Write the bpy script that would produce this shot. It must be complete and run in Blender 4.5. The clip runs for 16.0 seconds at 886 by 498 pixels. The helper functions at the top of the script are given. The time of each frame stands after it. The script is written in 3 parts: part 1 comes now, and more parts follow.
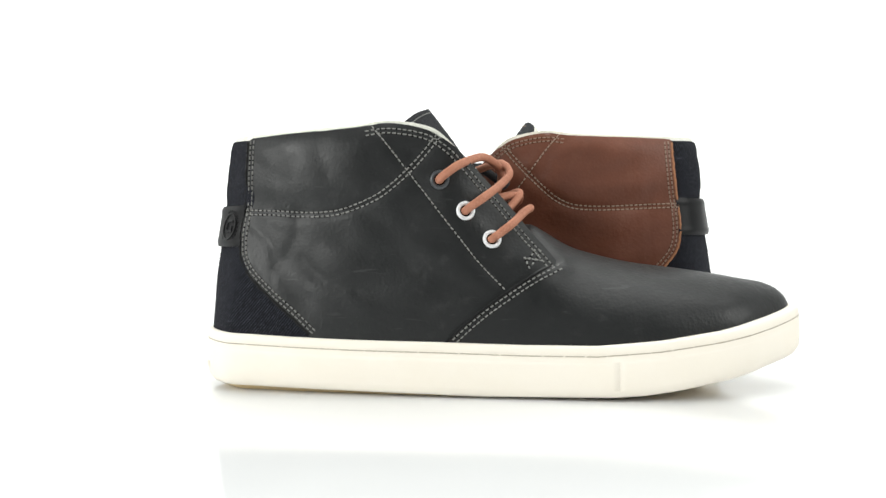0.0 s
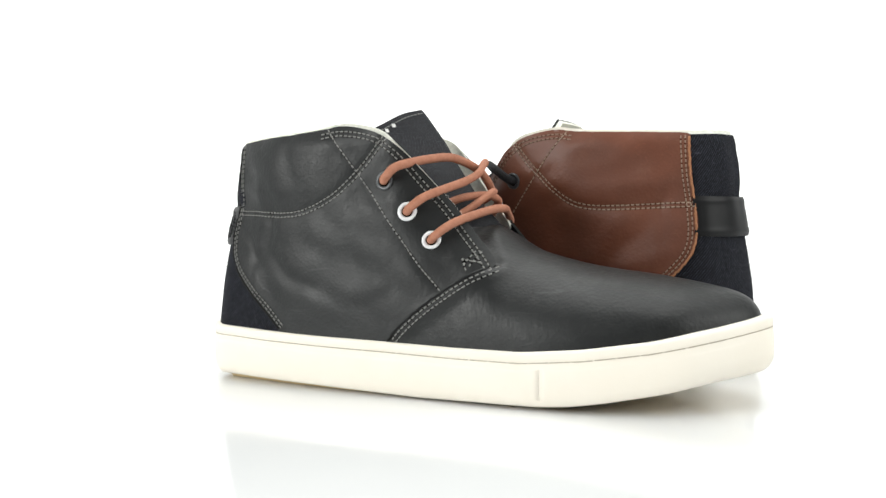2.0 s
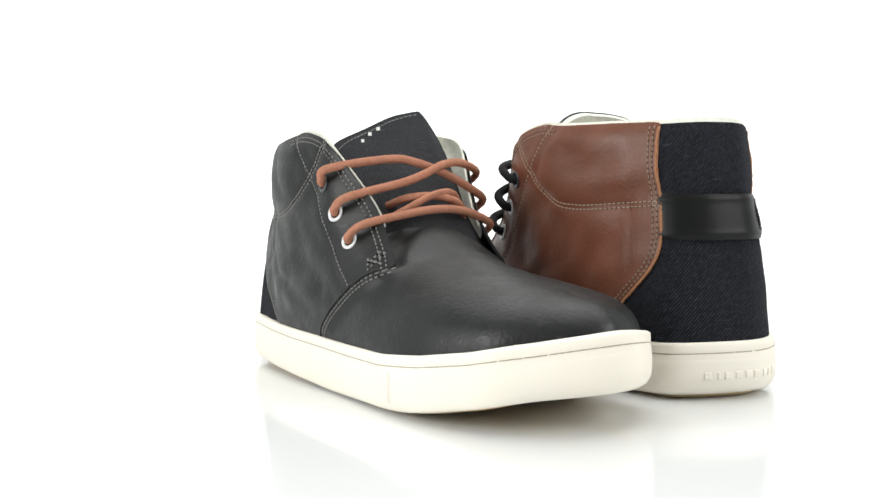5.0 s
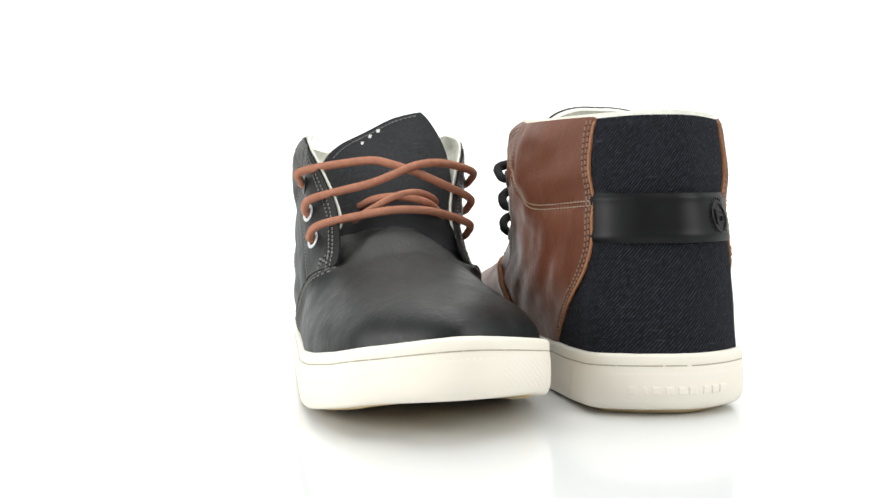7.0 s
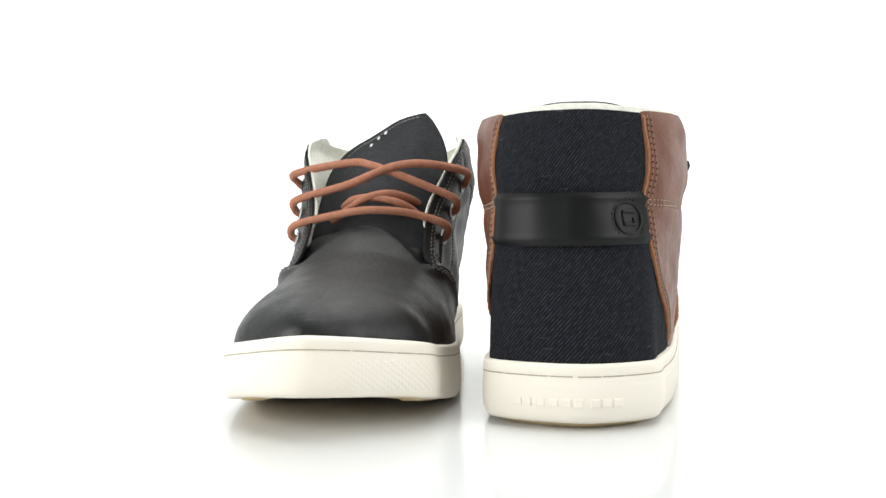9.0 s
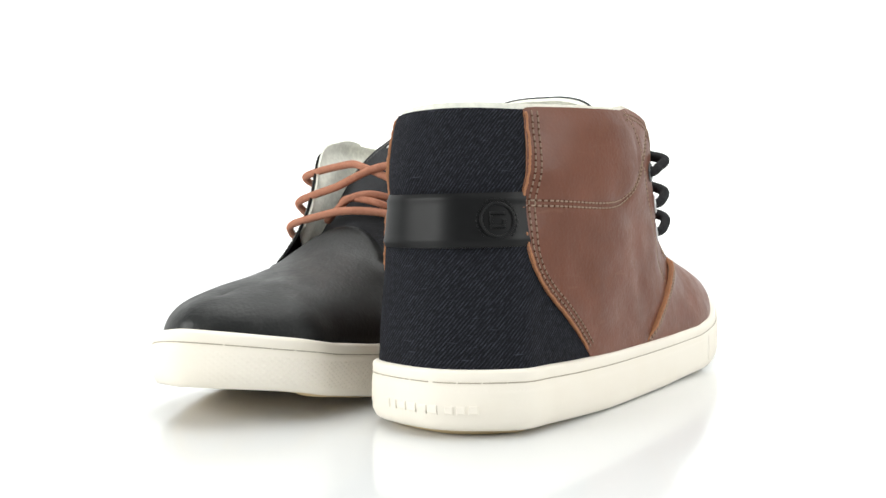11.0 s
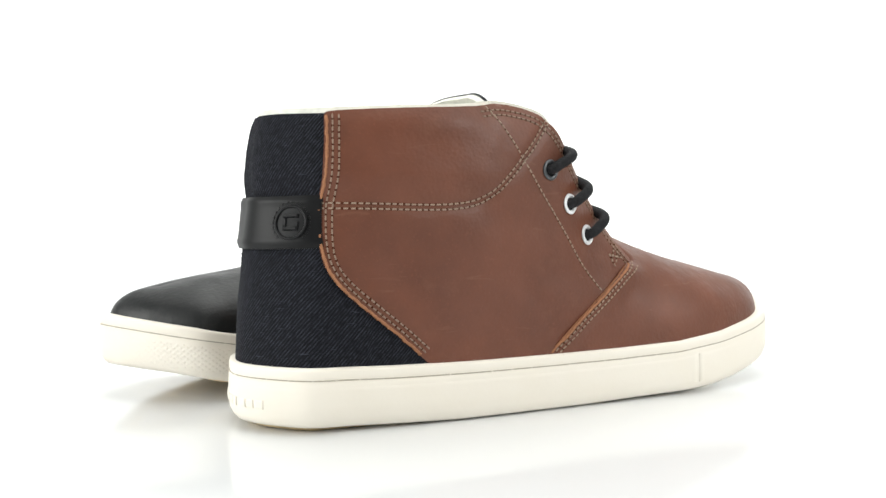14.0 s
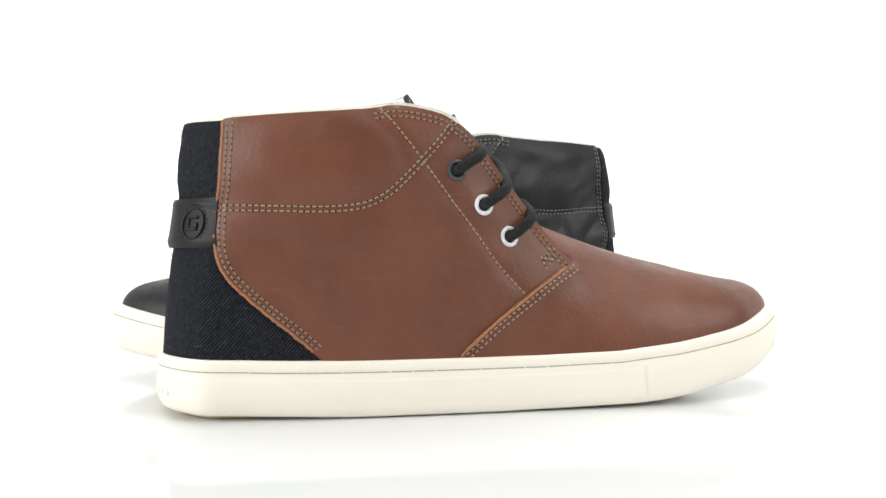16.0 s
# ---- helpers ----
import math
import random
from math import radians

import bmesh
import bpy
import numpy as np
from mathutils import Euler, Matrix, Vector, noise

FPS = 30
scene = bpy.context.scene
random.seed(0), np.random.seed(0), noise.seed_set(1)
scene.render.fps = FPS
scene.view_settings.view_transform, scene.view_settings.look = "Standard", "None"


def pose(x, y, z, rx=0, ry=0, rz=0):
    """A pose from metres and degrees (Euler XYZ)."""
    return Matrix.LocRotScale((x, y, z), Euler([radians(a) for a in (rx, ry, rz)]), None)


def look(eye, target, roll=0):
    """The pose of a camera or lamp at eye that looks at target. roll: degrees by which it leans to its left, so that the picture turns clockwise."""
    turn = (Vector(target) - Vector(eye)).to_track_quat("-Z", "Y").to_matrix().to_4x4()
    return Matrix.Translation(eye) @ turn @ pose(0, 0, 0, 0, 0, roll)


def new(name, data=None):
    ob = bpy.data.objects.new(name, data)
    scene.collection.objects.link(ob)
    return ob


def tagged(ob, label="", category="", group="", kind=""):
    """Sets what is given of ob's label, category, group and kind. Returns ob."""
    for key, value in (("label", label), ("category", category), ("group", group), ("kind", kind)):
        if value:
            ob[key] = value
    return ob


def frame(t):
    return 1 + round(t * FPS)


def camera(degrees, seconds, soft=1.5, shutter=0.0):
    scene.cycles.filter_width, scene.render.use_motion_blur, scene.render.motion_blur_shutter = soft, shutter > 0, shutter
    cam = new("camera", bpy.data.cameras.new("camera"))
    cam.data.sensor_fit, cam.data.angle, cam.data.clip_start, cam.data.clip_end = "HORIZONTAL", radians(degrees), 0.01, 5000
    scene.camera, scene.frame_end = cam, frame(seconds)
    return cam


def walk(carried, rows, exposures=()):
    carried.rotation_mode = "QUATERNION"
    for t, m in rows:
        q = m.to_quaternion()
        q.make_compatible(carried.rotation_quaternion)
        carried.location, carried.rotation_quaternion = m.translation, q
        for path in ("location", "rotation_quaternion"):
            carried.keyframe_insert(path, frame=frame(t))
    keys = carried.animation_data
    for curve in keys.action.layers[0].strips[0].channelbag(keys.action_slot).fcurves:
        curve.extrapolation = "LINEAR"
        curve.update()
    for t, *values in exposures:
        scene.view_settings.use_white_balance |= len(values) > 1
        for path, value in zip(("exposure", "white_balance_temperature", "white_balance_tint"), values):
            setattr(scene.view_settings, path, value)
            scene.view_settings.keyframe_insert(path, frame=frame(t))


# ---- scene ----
from mathutils.bvhtree import BVHTree

MM = 0.00095            # one unit of the last, in metres: an outsole 309 mm long
FLOOR = 0.0             # height of the tread under the last's zero

cam = camera(48.8, 16.0, soft=1.5)
CAM_POSE = pose(0, -585.0 * MM, (91.85 - FLOOR) * MM, 88.15, 0, 0.274) @ pose(0, 0, 0, 0, 0, -0.711)
walk(cam, [(0.0, CAM_POSE), (16.0, CAM_POSE)])
scene.view_settings.exposure = 0.2

# ---- light: a white studio with a big softbox overhead and one to each side of the camera ----
world = bpy.data.worlds.new("studio")
world.use_nodes = True
world.node_tree.nodes["Background"].inputs[0].default_value = (0.98, 1.0, 0.985, 1)
world.node_tree.nodes["Background"].inputs[1].default_value = 0.32
scene.world = world
for eye, wide, high, power in (((0.1, 0.1, 1.3), 1.6, 1.2, 16.0), ((-1.1, -0.62, 0.45), 0.8, 0.7, 11.5), ((1.2, -0.7, 0.7), 0.8, 0.8, 9.8)):
    softbox = new("softbox", bpy.data.lights.new("softbox", "AREA"))
    softbox.data.shape, softbox.data.size, softbox.data.size_y = "RECTANGLE", wide, high
    softbox.data.energy = power
    softbox.data.color = (0.99, 1.0, 0.97)
    softbox.matrix_world = look(eye, (0, 0, 0.05))


# ---- materials ----
def material(name, color, rough, spec=0.5):
    m = bpy.data.materials.new(name)
    m.use_nodes = True
    b = m.node_tree.nodes["Principled BSDF"]
    b.inputs["Base Color"].default_value = (*color, 1)
    b.inputs["Roughness"].default_value = rough
    b.inputs["Specular IOR Level"].default_value = spec
    return m, m.node_tree, b


def node(tree, kind, **values):
    n = tree.nodes.new(kind)
    for key, value in values.items():
        n.inputs[key].default_value = value
    return n


def noise_node(tree, scale, detail=4.0, rough=0.55, coord="Object"):
    c = tree.nodes.new("ShaderNodeTexCoord")
    n = node(tree, "ShaderNodeTexNoise", Scale=scale, Detail=detail, Roughness=rough)
    tree.links.new(c.outputs[coord], n.inputs["Vector"])
    return n


def ramp(tree, source, lo, hi, a, b):
    n = node(tree, "ShaderNodeMapRange")
    for i, v in ((1, lo), (2, hi), (3, a), (4, b)):
        n.inputs[i].default_value = v
    tree.links.new(source, n.inputs[0])
    return n.outputs[0]


def mix(tree, factor, a, b):
    n = tree.nodes.new("ShaderNodeMix")
    n.data_type = "RGBA"
    tree.links.new(factor, n.inputs[0])
    for i, v in ((6, a), (7, b)):
        if isinstance(v, tuple):
            n.inputs[i].default_value = (*v, 1)
        else:
            tree.links.new(v, n.inputs[i])
    return n.outputs[2]


def bump(tree, bsdf, layers):
    """layers: (height, strength, distance) from coarse to fine"""
    last = None
    for height, strength, distance in layers:
        n = node(tree, "ShaderNodeBump", Strength=strength, Distance=distance)
        tree.links.new(height, n.inputs["Height"])
        if last:
            tree.links.new(last, n.inputs["Normal"])
        last = n.outputs[0]
    tree.links.new(last, bsdf.inputs["Normal"])


def leather(name, base, worn, rough, spec, scuff):
    m, t, b = material(name, base, rough, spec)
    cloud = noise_node(t, 22, 5, 0.6)
    pore = noise_node(t, 420, 2, 0.5)
    c = t.nodes.new("ShaderNodeTexCoord")
    cells = node(t, "ShaderNodeTexVoronoi", Scale=620.0)
    t.links.new(c.outputs["Object"], cells.inputs["Vector"])
    wear = noise_node(t, 70, 8, 0.72)
    mottle = noise_node(t, 48, 7, 0.68)
    speck = noise_node(t, 760, 2, 0.6)
    tone = mix(t, ramp(t, cloud.outputs[0], 0.35, 0.68, 0, 1), tuple(v * 0.9 for v in base), tuple(v * 1.28 for v in base))
    tone = mix(t, ramp(t, mottle.outputs[0], 0.42, 0.66, 0, 0.2), tone, tuple(v * 0.74 for v in base))
    tone = mix(t, ramp(t, speck.outputs[0], 0.60, 0.72, 0, 0.25), tone, tuple(v * 1.7 for v in base))
    tone = mix(t, ramp(t, wear.outputs[0], 0.56, 0.78, 0, scuff), tone, worn)
    streak = t.nodes.new("ShaderNodeMapping")
    streak.inputs["Rotation"].default_value = (0.2, 0.75, 0.3)
    streak.inputs["Scale"].default_value = (55, 80, 380)
    t.links.new(c.outputs["Object"], streak.inputs["Vector"])
    scratch = node(t, "ShaderNodeTexNoise", Scale=1.0, Detail=2.0, Distortion=0.9)
    t.links.new(streak.outputs[0], scratch.inputs["Vector"])
    tone = mix(t, ramp(t, scratch.outputs[0], 0.68, 0.78, 0, scuff * 0.8), tone, worn)
    t.links.new(tone, b.inputs["Base Color"])
    t.links.new(ramp(t, wear.outputs[0], 0.3, 0.7, rough - 0.09, rough + 0.15), b.inputs["Roughness"])
    bump(t, b, [(cloud.outputs[0], 0.25, 0.0012), (mottle.outputs[0], 0.3, 0.0007), (pore.outputs[0], 0.42, 0.0003), (cells.outputs[0], 0.32, 0.00025)])
    return m


def cloth(name, base, thread, pitch, rough=0.9):
    """twill: slanted ribs along the panel's own length and height"""
    m, t, b = material(name, base, rough, 0.15)
    uv = t.nodes.new("ShaderNodeTexCoord")
    turn_ = node(t, "ShaderNodeMapping")
    turn_.inputs["Rotation"].default_value = (0, 0, radians(-50))
    t.links.new(uv.outputs["UV"], turn_.inputs["Vector"])
    ribs = node(t, "ShaderNodeTexWave", Scale=1 / (pitch * 3.1831), Distortion=0.7, Detail=2.0)
    ribs.inputs["Detail Scale"].default_value = 3.0
    ribs.bands_direction = "Y"
    t.links.new(turn_.outputs[0], ribs.inputs["Vector"])
    stretch = node(t, "ShaderNodeMapping")
    stretch.inputs["Scale"].default_value = (420, 1500, 1)
    t.links.new(turn_.outputs[0], stretch.inputs["Vector"])
    fleck = node(t, "ShaderNodeTexNoise", Scale=1.0, Detail=2.0, Roughness=0.6)
    t.links.new(stretch.outputs[0], fleck.inputs["Vector"])
    slub = node(t, "ShaderNodeMapping")
    slub.inputs["Scale"].default_value = (110, 900, 1)
    t.links.new(uv.outputs["UV"], slub.inputs["Vector"])
    weft = node(t, "ShaderNodeTexNoise", Scale=1.0, Detail=2.0, Roughness=0.5)
    t.links.new(slub.outputs[0], weft.inputs["Vector"])
    fade = noise_node(t, 35, 4, 0.6, "UV")
    amount = node(t, "ShaderNodeMath")
    amount.operation = "MULTIPLY"
    t.links.new(ramp(t, ribs.outputs[1], 0.3, 0.9, 0.08, 1), amount.inputs[0])
    t.links.new(ramp(t, fleck.outputs[0], 0.38, 0.64, 0.12, 1), amount.inputs[1])
    tone = mix(t, ramp(t, fade.outputs[0], 0.35, 0.7, 0, 1), base, tuple(v * 1.35 for v in base))
    tone = mix(t, amount.outputs[0], tone, thread)
    tone = mix(t, ramp(t, weft.outputs[0], 0.66, 0.76, 0, 0.5), tone, tuple(min(1, v * 1.8) for v in thread))
    t.links.new(tone, b.inputs["Base Color"])
    bump(t, b, [(ribs.outputs[1], 0.45, 0.0004), (fleck.outputs[0], 0.3, 0.0003)])
    return m


def rubber(name, base, dirt, rough, ribbed=False):
    m, t, b = material(name, base, rough, 0.35)
    cloud = noise_node(t, 30, 5, 0.6)
    fine = noise_node(t, 600, 2, 0.5)
    t.links.new(mix(t, ramp(t, cloud.outputs[0], 0.45, 0.8, 0, 0.5), base, dirt), b.inputs["Base Color"])
    layers = [(cloud.outputs[0], 0.12, 0.0006), (fine.outputs[0], 0.12, 0.0002)]
    if ribbed:
        rise = None
        for slant in (52, -52):
            uv = t.nodes.new("ShaderNodeTexCoord")
            mp = node(t, "ShaderNodeMapping")
            mp.inputs["Rotation"].default_value = (0, 0, radians(slant))
            t.links.new(uv.outputs["UV"], mp.inputs["Vector"])
            w = node(t, "ShaderNodeTexWave", Scale=1 / (0.0021 * 3.1831))
            t.links.new(mp.outputs[0], w.inputs["Vector"])
            if rise is None:
                part_ = t.nodes.new("ShaderNodeSeparateXYZ")
                t.links.new(uv.outputs["UV"], part_.inputs[0])
                rise = ramp(t, part_.outputs[0], 0.125, 0.17, 0, 1)
            times = node(t, "ShaderNodeMath")
            times.operation = "MULTIPLY"
            t.links.new(w.outputs[1], times.inputs[0])
            t.links.new(rise, times.inputs[1])
            rise = times.outputs[0]
        layers.append((rise, 0.5, 0.0007))
    bump(t, b, layers)
    return m


def plain(name, color, rough, spec=0.4, grain=500, depth=0.0002, metal=0.0):
    m, t, b = material(name, color, rough, spec)
    b.inputs["Metallic"].default_value = metal
    n = noise_node(t, grain, 3, 0.6)
    tone = mix(t, ramp(t, n.outputs[0], 0.35, 0.7, 0, 1), tuple(v * 0.82 for v in color), color)
    t.links.new(tone, b.inputs["Base Color"])
    bump(t, b, [(n.outputs[0], 0.4, depth)])
    return m


def braid(name, color, dark):
    m, t, b = material(name, color, 0.8, 0.2)
    weave = []
    for turned in (40, -40):
        uv = t.nodes.new("ShaderNodeTexCoord")
        mp = node(t, "ShaderNodeMapping")
        mp.inputs["Rotation"].default_value = (0, 0, radians(turned))
        t.links.new(uv.outputs["UV"], mp.inputs["Vector"])
        w = node(t, "ShaderNodeTexWave", Scale=1 / (0.0013 * 3.1831), Distortion=0.6)
        t.links.new(mp.outputs[0], w.inputs["Vector"])
        weave.append((w.outputs[1], 0.4, 0.0003))
    fuzz = noise_node(t, 300, 4, 0.7)
    t.links.new(mix(t, ramp(t, fuzz.outputs[0], 0.35, 0.75, 0, 1), color, dark), b.inputs["Base Color"])
    bump(t, b, weave + [(fuzz.outputs[0], 0.35, 0.0004)])
    return m


SOLE = rubber("cream_rubber", (0.835, 0.785, 0.695), (0.80, 0.735, 0.62), 0.55)
BUMPER = rubber("cream_rubber_diamond", (0.835, 0.785, 0.695), (0.80, 0.735, 0.62), 0.6, True)
TREAD = rubber("tan_rubber", (0.72, 0.56, 0.32), (0.62, 0.47, 0.25), 0.6)
DENIM = cloth("indigo_denim", (0.0040, 0.0042, 0.0058), (0.036, 0.039, 0.051), 0.0012)
TONGUE = cloth("charcoal_canvas", (0.021, 0.0215, 0.0235), (0.055, 0.057, 0.064), 0.0007)
STRAP = plain("smooth_black_leather", (0.0042, 0.0044, 0.0050), 0.44, 0.22, 260, 0.00012)
FLEECE = plain("cream_fleece", (0.80, 0.80, 0.72), 0.95, 0.1, 350, 0.0012)
WHITE_PRINT = plain("white_print", (0.8, 0.8, 0.78), 0.7)
STEEL = plain("white_enamel", (0.82, 0.83, 0.84), 0.3, 0.5, 200, 0.00005)
GUNMETAL = plain("dark_metal", (0.05, 0.055, 0.06), 0.3, 0.6, 200, 0.00005)
HOLE = plain("eyelet_hole", (0.004, 0.004, 0.004), 0.9, 0.05)
# cream thread darkened: the shadow of the rim groove is in its colour
SOLE_THREAD = plain("shaded_cream_thread", (0.45, 0.40, 0.32), 0.8, 0.2)

m, t, b = material("white_acrylic", (0.71, 0.72, 0.725), 0.1, 0.36)
haze = noise_node(t, 6, 4, 0.6)
t.links.new(ramp(t, haze.outputs[0], 0.3, 0.7, 0.07, 0.16), b.inputs["Roughness"])
ACRYLIC = m
m, t, b = material("glowing_white_paper", (0.9, 0.91, 0.9), 0.9, 0.1)
# emission added to the paper: stands in for strong light on the backdrop
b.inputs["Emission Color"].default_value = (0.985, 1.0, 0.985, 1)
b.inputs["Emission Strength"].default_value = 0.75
GLOW_PAPER = m


# ---- mesh helpers ----
LEAN = [0.0, 0.0]       # how far the upper of the shoe in hand leans inward and sinks, in units


def settled(verts):
    v = np.array(verts, float)
    z = v[:, 2] / MM
    v[:, 1] += LEAN[0] * MM * smooth(32, 118, z) * (1 - smooth(-30, 12, v[:, 1] / MM))
    v[:, 2] -= LEAN[1] * MM * smooth(45, 95, z)
    return v


def to_object(name, verts, faces, materials, parent=None, label="", uvs=None, index=None, smooth=True):
    me = bpy.data.meshes.new(name)
    verts = settled(verts) if parent is not None else verts
    me.from_pydata([tuple(v) for v in verts], [], [tuple(f) for f in faces])
    for mt in materials:
        me.materials.append(mt)
    if smooth:
        me.polygons.foreach_set("use_smooth", [True] * len(me.polygons))
    if index is not None:
        me.polygons.foreach_set("material_index", list(index))
    if uvs is not None:
        layer = me.uv_layers.new(name="UVMap")
        loops = np.empty(len(me.loops), dtype=np.int32)
        me.loops.foreach_get("vertex_index", loops)
        layer.data.foreach_set("uv", np.asarray(uvs, dtype=np.float32)[loops].ravel())
    me.update()
    ob = new(name, me)
    if parent is not None:
        ob.parent = parent
    if label:
        tagged(ob, label)
    return ob


def spline(points, per, closed=False):
    """Catmull-Rom through points, per samples for each stretch"""
    p = np.asarray(points, float)
    n = len(p)
    if closed:
        get = lambda i: p[i % n]
        last = n
    else:
        get = lambda i: p[i] if 0 <= i < n else (2 * p[0] - p[1] if i < 0 else 2 * p[-1] - p[-2])
        last = n - 1
    out = []
    for i in range(last):
        a, b0, c0, d = get(i - 1), get(i), get(i + 1), get(i + 2)
        for k in range(per):
            s = k / per
            out.append(0.5 * (2 * b0 + (c0 - a) * s + (2 * a - 5 * b0 + 4 * c0 - d) * s * s + (3 * b0 - a - 3 * c0 + d) * s ** 3))
    if not closed:
        out.append(p[-1])
    return np.array(out)


def at(points, c):
    """closed Catmull-Rom through points, at the places c (0 ... len)"""
    p = np.asarray(points, float)
    n = len(p)
    i = np.floor(c).astype(int)
    s = (c - i)[:, None]
    a, b0, c0, d = p[(i - 1) % n], p[i % n], p[(i + 1) % n], p[(i + 2) % n]
    return 0.5 * (2 * b0 + (c0 - a) * s + (2 * a - 5 * b0 + 4 * c0 - d) * s * s + (3 * b0 - a - 3 * c0 + d) * s ** 3)


def smooth(a, b0, x):
    s = np.clip((x - a) / (b0 - a), 0, 1)
    return s * s * (3 - 2 * s)


def resample(line, step):
    line = np.asarray(line, float)
    d = np.r_[0, np.cumsum(np.linalg.norm(np.diff(line, axis=0), axis=1))]
    n = max(2, int(d[-1] / step) + 1)
    s = np.linspace(0, d[-1], n)
    return np.stack([np.interp(s, d, line[:, k]) for k in range(line.shape[1])], 1)


def shifted(line, by):
    """a flat line moved to its left by some units"""
    line = np.asarray(line, float)
    g = np.gradient(line, axis=0)
    g /= np.linalg.norm(g, axis=1)[:, None] + 1e-9
    return line + np.stack([-g[:, 1], g[:, 0]], 1) * by


def inside(points, poly):
    """signed distance to a polygon, positive inside"""
    p = np.asarray(points, float)
    q = np.asarray(poly, float)
    best = np.full(len(p), 1e9)
    odd = np.zeros(len(p), bool)
    for a, b0 in zip(q, np.roll(q, -1, 0)):
        e = b0 - a
        s = np.clip(((p - a) @ e) / (e @ e + 1e-12), 0, 1)
        best = np.minimum(best, np.linalg.norm(p - a - s[:, None] * e, axis=1))
        cross = (a[1] > p[:, 1]) != (b0[1] > p[:, 1])
        odd ^= cross & (p[:, 0] < (b0[0] - a[0]) * (p[:, 1] - a[1]) / (b0[1] - a[1] + 1e-12) + a[0])
    return np.where(odd, best, -best)


def near(points, line):
    p = np.asarray(points, float)
    best = np.full(len(p), 1e9)
    for a, b0 in zip(line[:-1], line[1:]):
        e = b0 - a
        s = np.clip(((p - a) @ e) / (e @ e + 1e-12), 0, 1)
        best = np.minimum(best, np.linalg.norm(p - a - s[:, None] * e, axis=1))
    return best


def grid_faces(rows, cols, closed=False):
    f = []
    for i in range(rows - (0 if closed else 1)):
        for j in range(cols - 1):
            a, b0 = i * cols + j, ((i + 1) % rows) * cols + j
            f.append((a, b0, b0 + 1, a + 1))
    return f


def clip(data, faces, field):
    """the part of a mesh in which field is above zero, cut clean along zero; data: a row of numbers for each vertex"""
    data = list(map(np.asarray, data))
    field = list(field)
    keep, made, out = {}, {}, []
    rows = []

    def old(i):
        if i not in keep:
            keep[i] = len(rows)
            rows.append(data[i])
        return keep[i]

    def cut(i, j):
        key = (min(i, j), max(i, j))
        if key not in made:
            s = field[i] / (field[i] - field[j])
            made[key] = len(rows)
            rows.append(data[i] + (data[j] - data[i]) * s)
        return made[key]

    for f in faces:
        ups = [field[i] > 0 for i in f]
        if all(ups):
            out.append(tuple(old(i) for i in f))
        elif any(ups):
            g = []
            for k, i in enumerate(f):
                j = f[(k + 1) % len(f)]
                if ups[k]:
                    g.append(old(i))
                if ups[k] != ups[(k + 1) % len(f)]:
                    g.append(cut(i, j))
            if len(g) > 2:
                out.append(tuple(g))
    return np.array(rows), out


def normals(verts, faces):
    n = np.zeros_like(verts)
    for f in faces:
        p = verts[list(f)]
        e = np.cross(p[1] - p[0], p[2] - p[0]) if len(f) == 3 else np.cross(p[2] - p[0], p[3 % len(f)] - p[1])
        for i in f:
            n[i] += e
    return n / (np.linalg.norm(n, axis=1)[:, None] + 1e-12)


def sheet(name, rows, faces, inner, outer, materials, parent, label="", uv=True):
    """a panel with thickness: rows x y z u v; the rim takes the second material"""
    p = rows[:, :3]
    n = normals(p, faces)
    lo, hi = p + n * np.reshape(inner, (-1, 1)), p + n * np.reshape(outer, (-1, 1))
    k = len(p)
    edges = {}
    for f in faces:
        for a, b0 in zip(f, f[1:] + f[:1]):
            edges[(a, b0)] = 1
    rim = [(a, b0) for a, b0 in edges if (b0, a) not in edges]
    verts = [hi, lo]
    fs = [tuple(f) for f in faces] + [tuple(i + k for i in reversed(f)) for f in faces]
    ids = [0] * len(fs)
    ring = {}
    extra, uvs = [], [rows[:, 3:5], rows[:, 3:5]]
    for a, b0 in rim:
        for i in (a, b0):
            if i not in ring:
                ring[i] = 2 * k + len(extra)
                extra += [hi[i], lo[i]]
    for a, b0 in rim:
        fs.append((ring[a], ring[a] + 1, ring[b0] + 1, ring[b0]))
        ids.append(min(1, len(materials) - 1))
    if extra:
        verts.append(np.array(extra))
        uvs.append(np.repeat(rows[list(ring), 3:5], 2, axis=0))
    return to_object(name, np.concatenate(verts) * MM, fs, materials, parent, label, np.concatenate(uvs) * MM, ids)


def tube(path, radius, sides=10, flat=1.0):
    path = np.asarray(path, float)
    tan = np.gradient(path, axis=0)
    tan /= np.linalg.norm(tan, axis=1)[:, None] + 1e-9
    ref = np.array([0.0, 0.31, 0.95])
    verts, uvs = [], []
    run = np.r_[0, np.cumsum(np.linalg.norm(np.diff(path, axis=0), axis=1))]
    for p, tn, d in zip(path, tan, run):
        a = np.cross(tn, ref)
        a /= np.linalg.norm(a) + 1e-9
        ref = np.cross(a, tn)
        for k in range(sides):
            w = 2 * math.pi * k / sides
            verts.append(p + radius * (math.cos(w) * a + flat * math.sin(w) * ref))
            uvs.append((d, radius * w))
    n = len(path)
    faces = [(i * sides + k, i * sides + (k + 1) % sides, (i + 1) * sides + (k + 1) % sides, (i + 1) * sides + k)
             for i in range(n - 1) for k in range(sides)]
    faces += [tuple(range(sides))[::-1], tuple((n - 1) * sides + k for k in range(sides))]
    return np.array(verts), faces, np.array(uvs)


